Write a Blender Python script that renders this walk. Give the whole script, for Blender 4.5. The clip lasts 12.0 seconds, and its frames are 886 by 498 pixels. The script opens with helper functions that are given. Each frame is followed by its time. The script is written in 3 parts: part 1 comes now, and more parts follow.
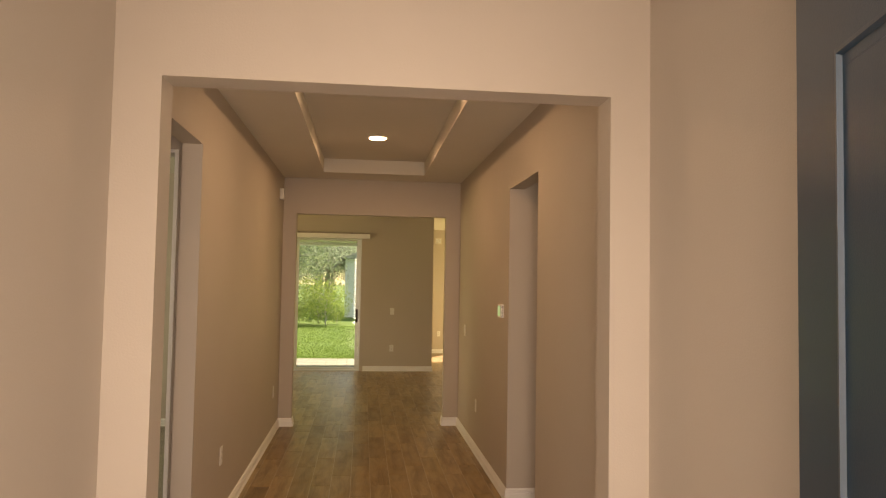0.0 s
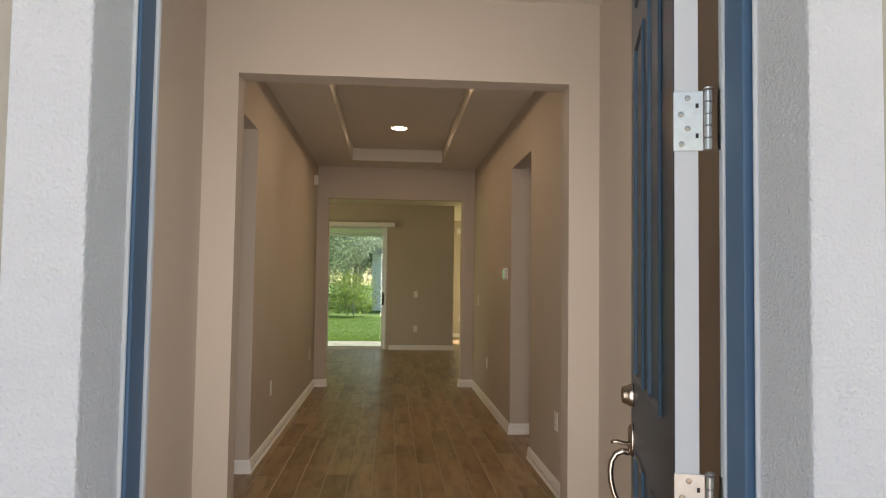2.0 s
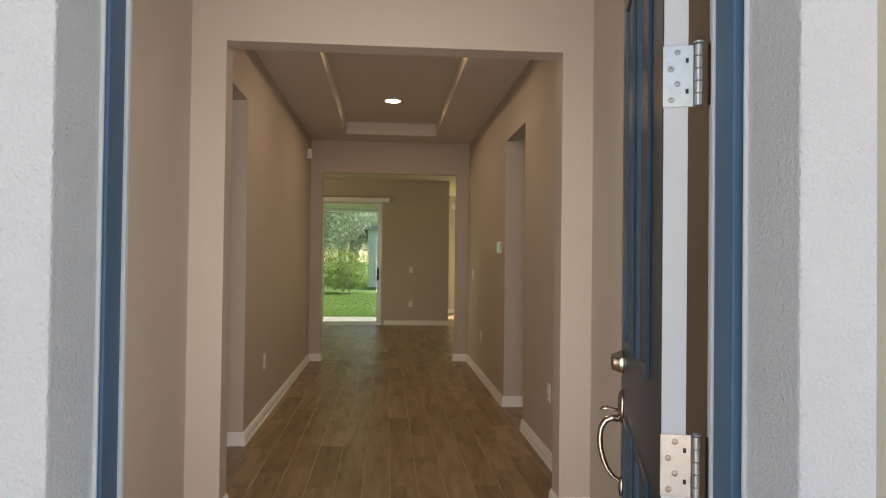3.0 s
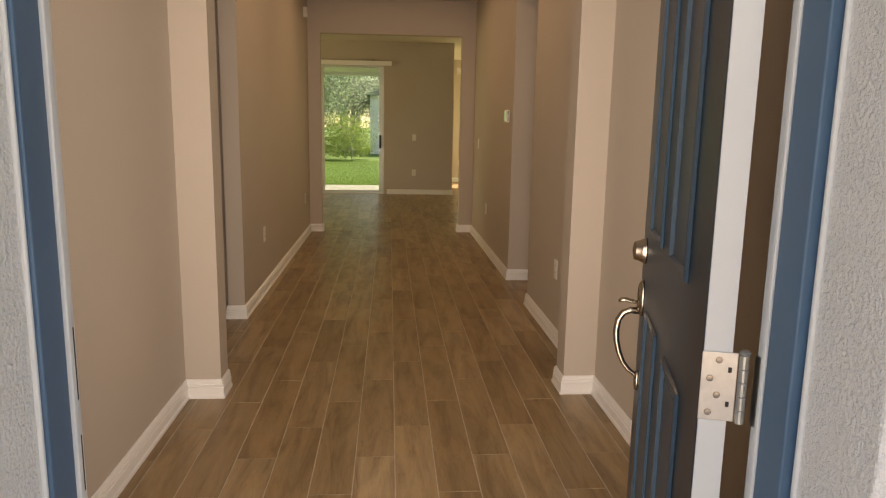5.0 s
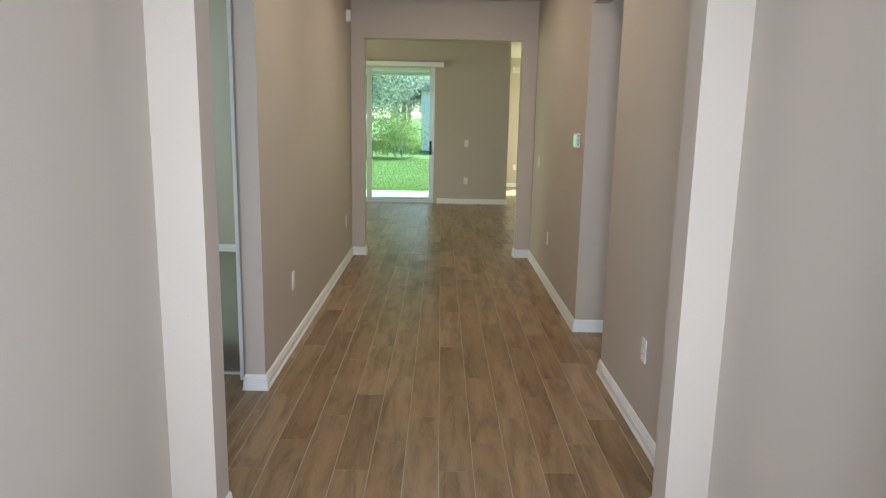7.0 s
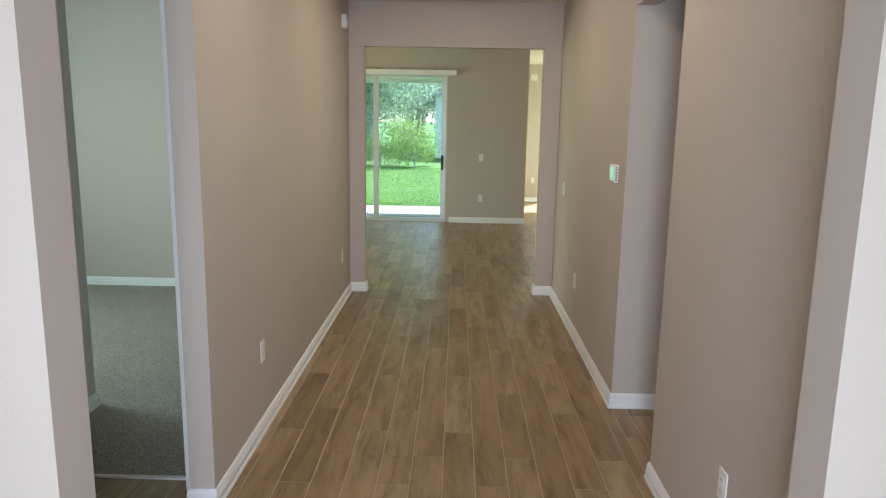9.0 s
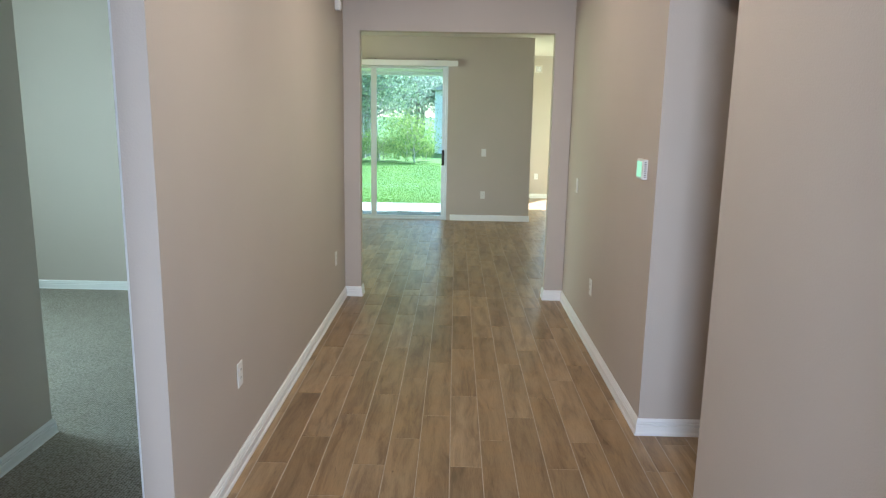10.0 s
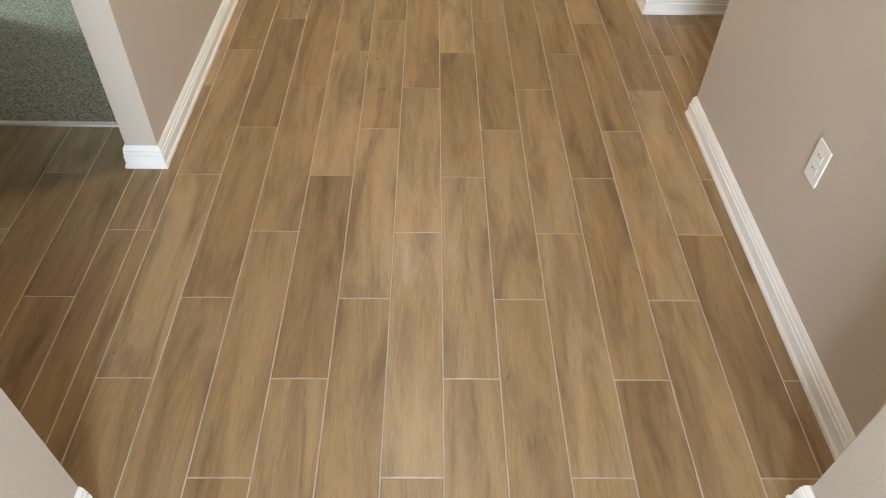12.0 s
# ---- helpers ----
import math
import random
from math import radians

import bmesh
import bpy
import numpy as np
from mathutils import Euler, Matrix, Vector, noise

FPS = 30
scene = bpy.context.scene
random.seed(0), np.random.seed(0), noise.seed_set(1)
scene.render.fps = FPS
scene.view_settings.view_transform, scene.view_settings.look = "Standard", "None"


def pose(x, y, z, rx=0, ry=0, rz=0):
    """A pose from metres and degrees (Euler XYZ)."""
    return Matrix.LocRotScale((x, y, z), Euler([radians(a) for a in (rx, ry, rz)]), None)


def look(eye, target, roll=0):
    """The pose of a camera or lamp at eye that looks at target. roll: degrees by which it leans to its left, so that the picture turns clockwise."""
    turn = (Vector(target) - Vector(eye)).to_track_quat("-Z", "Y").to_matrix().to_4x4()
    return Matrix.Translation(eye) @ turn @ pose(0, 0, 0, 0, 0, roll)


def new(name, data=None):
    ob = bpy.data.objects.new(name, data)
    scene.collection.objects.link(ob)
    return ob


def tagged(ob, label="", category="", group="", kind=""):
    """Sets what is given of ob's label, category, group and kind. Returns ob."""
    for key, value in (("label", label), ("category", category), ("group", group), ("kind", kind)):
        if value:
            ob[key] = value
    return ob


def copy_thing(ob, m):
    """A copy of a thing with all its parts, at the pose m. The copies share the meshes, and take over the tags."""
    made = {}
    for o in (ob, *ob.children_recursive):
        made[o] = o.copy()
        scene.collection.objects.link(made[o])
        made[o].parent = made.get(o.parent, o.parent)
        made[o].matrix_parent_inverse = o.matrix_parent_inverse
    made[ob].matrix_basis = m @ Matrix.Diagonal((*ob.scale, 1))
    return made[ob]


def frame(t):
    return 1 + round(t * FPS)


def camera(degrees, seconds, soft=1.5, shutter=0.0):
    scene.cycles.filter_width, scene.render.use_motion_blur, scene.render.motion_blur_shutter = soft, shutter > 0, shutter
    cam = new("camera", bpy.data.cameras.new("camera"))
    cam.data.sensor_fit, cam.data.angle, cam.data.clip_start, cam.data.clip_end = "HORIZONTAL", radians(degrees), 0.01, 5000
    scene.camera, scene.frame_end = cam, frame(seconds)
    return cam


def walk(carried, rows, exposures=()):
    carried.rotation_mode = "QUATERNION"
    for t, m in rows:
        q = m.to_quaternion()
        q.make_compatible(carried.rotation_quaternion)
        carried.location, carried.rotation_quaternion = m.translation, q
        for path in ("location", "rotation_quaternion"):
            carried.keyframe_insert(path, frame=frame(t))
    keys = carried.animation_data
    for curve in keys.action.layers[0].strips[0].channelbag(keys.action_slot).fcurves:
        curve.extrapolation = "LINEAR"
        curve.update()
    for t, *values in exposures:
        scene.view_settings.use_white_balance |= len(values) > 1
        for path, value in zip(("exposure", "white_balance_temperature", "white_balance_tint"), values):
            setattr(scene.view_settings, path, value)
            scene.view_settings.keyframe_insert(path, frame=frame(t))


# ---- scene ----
cam = camera(64.9, 12.0, soft=1.2)
PATH = [
    (0, (0.103, 0.167, 1.599), (0.328, 2.152, 1.696), 1.0),
    (0.5, (0.158, -0.078, 1.507), (0.394, 1.905, 1.611), 0.4),
    (1, (0.13, -0.421, 1.428), (0.33, 1.566, 1.535), 0.7),
    (1.5, (0.09, -0.682, 1.364), (0.253, 1.309, 1.47), 0.8),
    (2, (0.135, -0.738, 1.3), (0.284, 1.254, 1.397), 0.8),
    (2.5, (0.166, -0.714, 1.26), (0.323, 1.279, 1.344), 0.7),
    (3, (0.158, -0.715, 1.271), (0.319, 1.279, 1.302), 0.7),
    (3.5, (0.148, -0.737, 1.261), (0.307, 1.253, 1.152), 0.8),
    (5.5, (0.17, -0.334, 1.347), (0.319, 1.627, 0.982), 1.0),
    (6, (0.159, -0.114, 1.424), (0.271, 1.848, 1.056), 1.0),
    (6.5, (0.191, 0.127, 1.505), (0.248, 2.091, 1.132), 1.0),
    (7, (0.176, 0.361, 1.551), (0.188, 2.325, 1.174), 1.1),
    (9, (0.228, 1.334, 1.694), (0.195, 3.3, 1.325), 1.0),
    (9.5, (0.192, 1.599, 1.673), (0.157, 3.565, 1.303), 1.0),
    (10, (0.19, 1.835, 1.655), (0.16, 3.798, 1.274), 1.0),
    (10.5, (0.205, 2.052, 1.655), (0.186, 4.004, 1.222), 1.0),
    (11, (0.179, 2.124, 1.608), (0.184, 3.992, 0.893), 1.1),
    (11.5, (0.153, 2.144, 1.597), (0.182, 3.752, 0.409), 1.6),
    (12, (0.148, 2.154, 1.593), (0.192, 3.548, 0.159), 1.8),
]
EXPOSURES = [
    (0.0, 1.5, 11500, 28),
    (0.5, 1.6, 11500, 31),
    (1.0, 1.6, 9000, 21),
    (1.5, 1.14, 8200, 19),
    (3.5, 1.06, 8100, 19),
    (5.5, 1.44, 10600, 25),
    (6.0, 2.0, 7000, 11),
    (6.5, 2.02, 6200, 9),
    (7.0, 1.95, 6000, 9),
    (9.5, 2.2, 5700, 11),
    (10.0, 2.38, 5400, 10),
    (11.0, 2.42, 5400, 10),
    (11.5, 2.75, 5600, 7),
    (12.0, 2.82, 6300, 7),
]
walk(cam, [(t, look(eye, target, roll)) for t, eye, target, roll in PATH], EXPOSURES)

# ---- world, sun, lamps ----
SUN = Vector((0.35, 0.60, 0.72)).normalized()
world = bpy.data.worlds.new("world")
scene.world = world
world.use_nodes = True
wn = world.node_tree.nodes
sky = wn.new("ShaderNodeTexSky")
sky.sky_type = "NISHITA"
sky.sun_disc = False
sky.sun_elevation = math.asin(SUN.z)
sky.sun_rotation = math.atan2(SUN.x, SUN.y)
world.node_tree.links.new(sky.outputs[0], wn["Background"].inputs[0])
wn["Background"].inputs[1].default_value = 0.15

sun_data = bpy.data.lights.new("sun", "SUN")
sun_data.energy, sun_data.angle, sun_data.color = 4.2, radians(0.5), (1.0, 0.95, 0.86)
sun = new("sun", sun_data)
sun.matrix_world = look((0, 0, 0), -SUN)

LAMP_Y = (4.45, 6.37)          # downlights in the raised ceiling of the hall
LAMP_WATTS = 2.8
for ly in LAMP_Y:
    ld = bpy.data.lights.new("downlight_lamp", "AREA")
    ld.shape, ld.size, ld.energy, ld.color, ld.spread = "DISK", 0.12, LAMP_WATTS, (1.0, 0.79, 0.56), radians(178)
    lo = new("downlight_lamp", ld)
    lo.matrix_world = look((0.2, ly, 2.862), (0.2, ly, 0), 0)


def opening_light(name, eye, target, width, height, watts, color, spread=180):
    """An area lamp that stands in for daylight at an opening of that size."""
    d = bpy.data.lights.new(name, "AREA")
    d.shape, d.size, d.size_y, d.energy, d.color = "RECTANGLE", width, height, watts, color
    d.spread = radians(spread)
    new(name, d).matrix_world = look(eye, target)


# added lamp in the doorway, stronger than the sky, to brighten foyer and hall
opening_light("front_door_fill_lamp", (0.190, 0.475, 1.22), (0.190, 3.0, 1.22), 0.80, 2.36, 9.4, (0.92, 0.965, 1.0), 112)
opening_light("bedroom_window_daylight", (-4.29, 5.90, 1.50), (0.0, 5.90, 1.50), 0.90, 1.40, 13.0, (0.78, 1.0, 0.90))
opening_light("great_room_window_daylight", (-4.29, 10.60, 1.40), (0.0, 10.60, 1.40), 2.60, 1.80, 21.0, (1.0, 0.97, 0.58))
opening_light("nook_window_daylight", (3.59, 14.40, 1.25), (0.0, 14.40, 1.25), 1.90, 1.90, 17.0, (0.97, 0.97, 0.56))


# ---- materials ----
def material(name, color, rough=0.5, metal=0.0, vary=0.0, scale=3.0, bump=0.0, bump_scale=200.0, detail=4.0, spec=0.5, color2=None):
    """A principled surface with a slow colour drift and a fine relief."""
    m = bpy.data.materials.new(name)
    m.use_nodes = True
    n, l = m.node_tree.nodes, m.node_tree.links
    p = n["Principled BSDF"]
    p.inputs["Base Color"].default_value = (*color, 1)
    p.inputs["Roughness"].default_value = rough
    p.inputs["Metallic"].default_value = metal
    p.inputs["Specular IOR Level"].default_value = spec
    geo = n.new("ShaderNodeNewGeometry")
    if vary or color2:
        t1 = n.new("ShaderNodeTexNoise")
        t1.inputs["Scale"].default_value, t1.inputs["Detail"].default_value = scale, detail
        l.new(geo.outputs["Position"], t1.inputs["Vector"])
        ramp = n.new("ShaderNodeValToRGB")
        c2 = color2 or tuple(c * (1 - vary) for c in color)
        c1 = color if color2 else tuple(min(1, c * (1 + vary)) for c in color)
        ramp.color_ramp.elements[0].color, ramp.color_ramp.elements[1].color = (*c2, 1), (*c1, 1)
        ramp.color_ramp.elements[0].position, ramp.color_ramp.elements[1].position = 0.3, 0.7
        l.new(t1.outputs["Fac"], ramp.inputs["Fac"])
        l.new(ramp.outputs["Color"], p.inputs["Base Color"])
    if bump:
        t2 = n.new("ShaderNodeTexNoise")
        t2.inputs["Scale"].default_value, t2.inputs["Detail"].default_value = bump_scale, 3.0
        l.new(geo.outputs["Position"], t2.inputs["Vector"])
        b = n.new("ShaderNodeBump")
        b.inputs["Strength"].default_value, b.inputs["Distance"].default_value = 1.0, bump
        l.new(t2.outputs["Fac"], b.inputs["Height"])
        l.new(b.outputs["Normal"], p.inputs["Normal"])
    return m


def emitter(name, color, strength):
    m = bpy.data.materials.new(name)
    m.use_nodes = True
    p = m.node_tree.nodes["Principled BSDF"]
    p.inputs["Base Color"].default_value = (*color, 1)
    p.inputs["Emission Color"].default_value = (*color, 1)
    p.inputs["Emission Strength"].default_value = strength
    return m


def plank_material():
    """Wood-look porcelain: each plank its own tone, long grain, smoky patches, knots and a satin glaze."""
    m = bpy.data.materials.new("wood_look_tile")
    m.use_nodes = True
    n, l = m.node_tree.nodes, m.node_tree.links
    p = n["Principled BSDF"]
    geo, info = n.new("ShaderNodeNewGeometry"), n.new("ShaderNodeObjectInfo")
    add = n.new("ShaderNodeMath")
    add.operation = "ADD"
    l.new(geo.outputs["Random Per Island"], add.inputs[0])
    l.new(info.outputs["Random"], add.inputs[1])
    fr = n.new("ShaderNodeMath")
    fr.operation = "FRACT"
    l.new(add.outputs[0], fr.inputs[0])
    shift = n.new("ShaderNodeVectorMath")
    shift.operation = "MULTIPLY_ADD"
    comb = n.new("ShaderNodeCombineXYZ")
    for k in range(3):
        l.new(fr.outputs[0], comb.inputs[k])
    shift.inputs[1].default_value = (37.0, 91.0, 53.0)
    l.new(comb.outputs[0], shift.inputs[0])
    l.new(geo.outputs["Position"], shift.inputs[2])

    def tex(sx, sy, detail, rough):
        mp = n.new("ShaderNodeVectorMath")
        mp.operation = "MULTIPLY"
        mp.inputs[1].default_value = (sx, sy, 1.0)
        l.new(shift.outputs[0], mp.inputs[0])
        t = n.new("ShaderNodeTexNoise")
        t.inputs["Scale"].default_value, t.inputs["Detail"].default_value, t.inputs["Roughness"].default_value = 1.0, detail, rough
        t.inputs["Distortion"].default_value = 0.6
        l.new(mp.outputs[0], t.inputs["Vector"])
        return t

    def ramp(src, stops):
        r = n.new("ShaderNodeValToRGB")
        e = r.color_ramp.elements
        e[0].position, e[0].color = stops[0][0], (*stops[0][1], 1)
        e[1].position, e[1].color = stops[-1][0], (*stops[-1][1], 1)
        for pos, c in stops[1:-1]:
            x = e.new(pos)
            x.color = (*c, 1)
        l.new(src, r.inputs["Fac"])
        return r

    def mul(a, b, f=1.0):
        mx = n.new("ShaderNodeMix")
        mx.data_type, mx.blend_type = "RGBA", "MULTIPLY"
        mx.inputs["Factor"].default_value = f
        l.new(a, mx.inputs["A"])
        l.new(b, mx.inputs["B"])
        return mx.outputs["Result"]

    tone = ramp(fr.outputs[0], [(0.0, (0.250, 0.166, 0.087)), (0.35, (0.290, 0.193, 0.101)), (0.7, (0.325, 0.223, 0.123)), (1.0, (0.370, 0.264, 0.156))])
    smoke = ramp(tex(15, 2.0, 5, 0.62).outputs["Fac"], [(0.32, (0.58, 0.54, 0.50)), (0.44, (0.83, 0.81, 0.79)), (0.55, (1.04, 1.04, 1.03)), (0.72, (1.20, 1.20, 1.20))])
    wash = ramp(tex(5, 5.5, 3, 0.5).outputs["Fac"], [(0.34, (1.04, 1.0, 0.94)), (0.52, (1.0, 1.0, 1.0)), (0.68, (0.99, 1.01, 1.05))])
    grain = ramp(tex(420, 16.0, 4, 0.7).outputs["Fac"], [(0.32, (0.80, 0.78, 0.75)), (0.5, (1.0, 1.0, 1.0)), (0.68, (1.10, 1.10, 1.10))])
    knot = ramp(tex(26, 10, 2, 0.5).outputs["Fac"], [(0.17, (0.48, 0.43, 0.38)), (0.26, (1.0, 1.0, 1.0)), (1.0, (1.0, 1.0, 1.0))])
    c = tone.outputs["Color"]
    for layer in (smoke, wash, grain, knot):
        c = mul(c, layer.outputs["Color"])
    l.new(c, p.inputs["Base Color"])
    rr = ramp(tex(9, 4, 4, 0.6).outputs["Fac"], [(0.3, (0.28, 0.28, 0.28)), (0.7, (0.41, 0.41, 0.41))])
    l.new(rr.outputs["Color"], p.inputs["Roughness"])
    p.inputs["Specular IOR Level"].default_value = 0.5
    b = n.new("ShaderNodeBump")
    b.inputs["Strength"].default_value, b.inputs["Distance"].default_value = 0.35, 0.0004
    l.new(tex(120, 6, 4, 0.6).outputs["Fac"], b.inputs["Height"])
    l.new(b.outputs["Normal"], p.inputs["Normal"])
    return m


def carpet_material():
    """Looped pile: small staggered tufts, the shade in the gaps put into the colour, over slow drifts of tone."""
    m = material("grey_beige_carpet", (0.47, 0.43, 0.37), 0.95, spec=0.1)
    n, l = m.node_tree.nodes, m.node_tree.links
    p = n["Principled BSDF"]
    geo, squash, cell = n.new("ShaderNodeNewGeometry"), n.new("ShaderNodeVectorMath"), n.new("ShaderNodeTexVoronoi")
    squash.operation = "MULTIPLY"
    squash.inputs[1].default_value = (75.0, 120.0, 1.0)
    cell.inputs["Scale"].default_value, cell.inputs["Randomness"].default_value = 1.0, 0.45
    l.new(geo.outputs["Position"], squash.inputs[0])
    l.new(squash.outputs[0], cell.inputs["Vector"])
    # pile tone on the tufts, painted shade towards the gaps between them
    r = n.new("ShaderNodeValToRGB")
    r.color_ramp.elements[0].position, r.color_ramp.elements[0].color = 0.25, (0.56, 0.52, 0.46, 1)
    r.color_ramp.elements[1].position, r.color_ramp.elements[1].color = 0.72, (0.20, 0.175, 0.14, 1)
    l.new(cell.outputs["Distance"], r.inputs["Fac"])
    drift = n.new("ShaderNodeTexNoise")
    drift.inputs["Scale"].default_value = 3.0
    l.new(geo.outputs["Position"], drift.inputs["Vector"])
    dr = n.new("ShaderNodeValToRGB")
    dr.color_ramp.elements[0].color, dr.color_ramp.elements[1].color = (0.82, 0.82, 0.82, 1), (1, 1, 1, 1)
    l.new(drift.outputs["Fac"], dr.inputs["Fac"])
    mx = n.new("ShaderNodeMix")
    mx.data_type, mx.blend_type = "RGBA", "MULTIPLY"
    mx.inputs["Factor"].default_value = 1.0
    l.new(r.outputs["Color"], mx.inputs["A"])
    l.new(dr.outputs["Color"], mx.inputs["B"])
    l.new(mx.outputs["Result"], p.inputs["Base Color"])
    b = n.new("ShaderNodeBump")
    b.invert = True
    b.inputs["Strength"].default_value, b.inputs["Distance"].default_value = 0.8, 0.006
    l.new(cell.outputs["Distance"], b.inputs["Height"])
    l.new(b.outputs["Normal"], p.inputs["Normal"])
    return m


def leaf_material(name, c1, c2):
    m = bpy.data.materials.new(name)
    m.use_nodes = True
    n, l = m.node_tree.nodes, m.node_tree.links
    out = n["Material Output"]
    n.remove(n["Principled BSDF"])
    geo = n.new("ShaderNodeNewGeometry")
    r = n.new("ShaderNodeValToRGB")
    r.color_ramp.elements[0].color, r.color_ramp.elements[1].color = (*c1, 1), (*c2, 1)
    l.new(geo.outputs["Random Per Island"], r.inputs["Fac"])
    d, t, mix = n.new("ShaderNodeBsdfDiffuse"), n.new("ShaderNodeBsdfTranslucent"), n.new("ShaderNodeMixShader")
    mix.inputs[0].default_value = 0.5
    l.new(r.outputs["Color"], d.inputs["Color"])
    l.new(r.outputs["Color"], t.inputs["Color"])
    l.new(d.outputs[0], mix.inputs[1])
    l.new(t.outputs[0], mix.inputs[2])
    l.new(mix.outputs[0], out.inputs["Surface"])
    return m


def glass_material():
    m = bpy.data.materials.new("clear_glass")
    m.use_nodes = True
    n, l = m.node_tree.nodes, m.node_tree.links
    n.remove(n["Principled BSDF"])
    tr, gl, mix, fz = n.new("ShaderNodeBsdfTransparent"), n.new("ShaderNodeBsdfGlossy"), n.new("ShaderNodeMixShader"), n.new("ShaderNodeFresnel")
    tr.inputs["Color"].default_value = (0.845, 0.95, 0.94, 1)
    gl.inputs["Roughness"].default_value = 0.02
    l.new(fz.outputs[0], mix.inputs[0])
    l.new(tr.outputs[0], mix.inputs[1])
    l.new(gl.outputs[0], mix.inputs[2])
    l.new(mix.outputs[0], n["Material Output"].inputs["Surface"])
    return m


M_WALL = material("greige_wall_paint", (0.51, 0.450, 0.396), 0.62, vary=0.025, scale=1.3, bump=0.0007, bump_scale=140)
M_CEIL = material("white_ceiling_paint", (0.66, 0.63, 0.58), 0.8, vary=0.02, scale=2, bump=0.0015, bump_scale=60)
M_TRIM = material("white_trim_paint", (0.84, 0.84, 0.84), 0.35, vary=0.02, scale=5)
M_STUCCO = material("tan_stucco", (0.55, 0.49, 0.40), 0.9, vary=0.06, scale=6, bump=0.006, bump_scale=45)
M_BAND = material("white_stucco_band", (0.86, 0.84, 0.83), 0.75, vary=0.02, scale=8, bump=0.006, bump_scale=170)
M_DOOR = material("slate_blue_door_paint", (0.020, 0.050, 0.084), 0.32, vary=0.05, scale=5, bump=0.0002, bump_scale=300, spec=0.5)
M_BLUE = material("blue_frame_paint", (0.075, 0.165, 0.27), 0.4, vary=0.05, scale=7)
M_NICKEL = material("brushed_nickel", (0.40, 0.35, 0.30), 0.24, 1.0, vary=0.05, scale=40)
M_HINGE = material("satin_steel_hinge", (0.66, 0.65, 0.63), 0.33, 1.0, vary=0.06, scale=60)
M_DARK = material("dark_recess", (0.03, 0.028, 0.026), 0.6)
M_BRONZE = material("dark_bronze", (0.035, 0.028, 0.022), 0.4, 0.6)
M_PLASTIC = material("white_plastic", (0.78, 0.77, 0.74), 0.35)
M_GROUT = material("light_brown_grout", (0.49, 0.43, 0.36), 0.9, vary=0.15, scale=20, bump=0.0006, bump_scale=300)
M_PLANK = plank_material()
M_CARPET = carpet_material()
M_ALU = material("white_aluminium", (0.58, 0.63, 0.62), 0.35, 0.2)
M_SCREEN = emitter("lit_green_screen", (0.30, 0.62, 0.38), 0.20)
M_LED = emitter("warm_lamp_lens", (1.0, 0.82, 0.58), 9.0)
M_GLASS = glass_material()
M_PAVER = material("grey_concrete_paver", (0.36, 0.345, 0.33), 0.9, vary=0.16, scale=12, bump=0.001, bump_scale=90)
M_CONC = material("porch_concrete", (0.60, 0.57, 0.53), 0.9, vary=0.1, scale=4, bump=0.001, bump_scale=90)
M_GRASS = material("lawn_grass", (0.12, 0.215, 0.032), 0.9, scale=0.8, detail=8, bump=0.012, bump_scale=70, color2=(0.060, 0.145, 0.020))
M_BARK = material("grey_bark", (0.42, 0.39, 0.34), 0.9, vary=0.3, scale=9, bump=0.01, bump_scale=25)
M_LEAF = leaf_material("broad_leaf", (0.10, 0.17, 0.08), (0.46, 0.56, 0.34))
M_LEAF2 = leaf_material("shrub_leaf", (0.11, 0.20, 0.05), (0.48, 0.57, 0.20))
M_SIDING = material("white_siding", (0.86, 0.86, 0.85), 0.7, vary=0.04, scale=2)
M_ROOF = material("grey_shingle", (0.42, 0.41, 0.39), 0.9, vary=0.2, scale=6)


# ---- mesh helpers ----
def box(bm, x0, x1, y0, y1, z0, z1, bevel=0.0):
    r = bmesh.ops.create_cube(bm, size=1.0, matrix=Matrix.Translation(((x0 + x1) / 2, (y0 + y1) / 2, (z0 + z1) / 2)) @ Matrix.Diagonal((x1 - x0, y1 - y0, z1 - z0, 1)))
    if bevel:
        edges = list({e for v in r["verts"] for e in v.link_edges})
        bmesh.ops.bevel(bm, geom=edges, offset=bevel, segments=2, affect="EDGES", profile=0.5)


def lathe(bm, profile, m, steps=20):
    """Turns (radius, height) pairs round the local z axis."""
    rings = []
    for r, h in profile:
        rings.append([bm.verts.new(m @ Vector((r * math.cos(2 * math.pi * k / steps), r * math.sin(2 * math.pi * k / steps), h))) for k in range(steps)])
    for a, b in zip(rings, rings[1:]):
        for k in range(steps):
            bm.faces.new((a[k], a[(k + 1) % steps], b[(k + 1) % steps], b[k]))
    bm.faces.new(list(reversed(rings[0])))
    bm.faces.new(rings[-1])


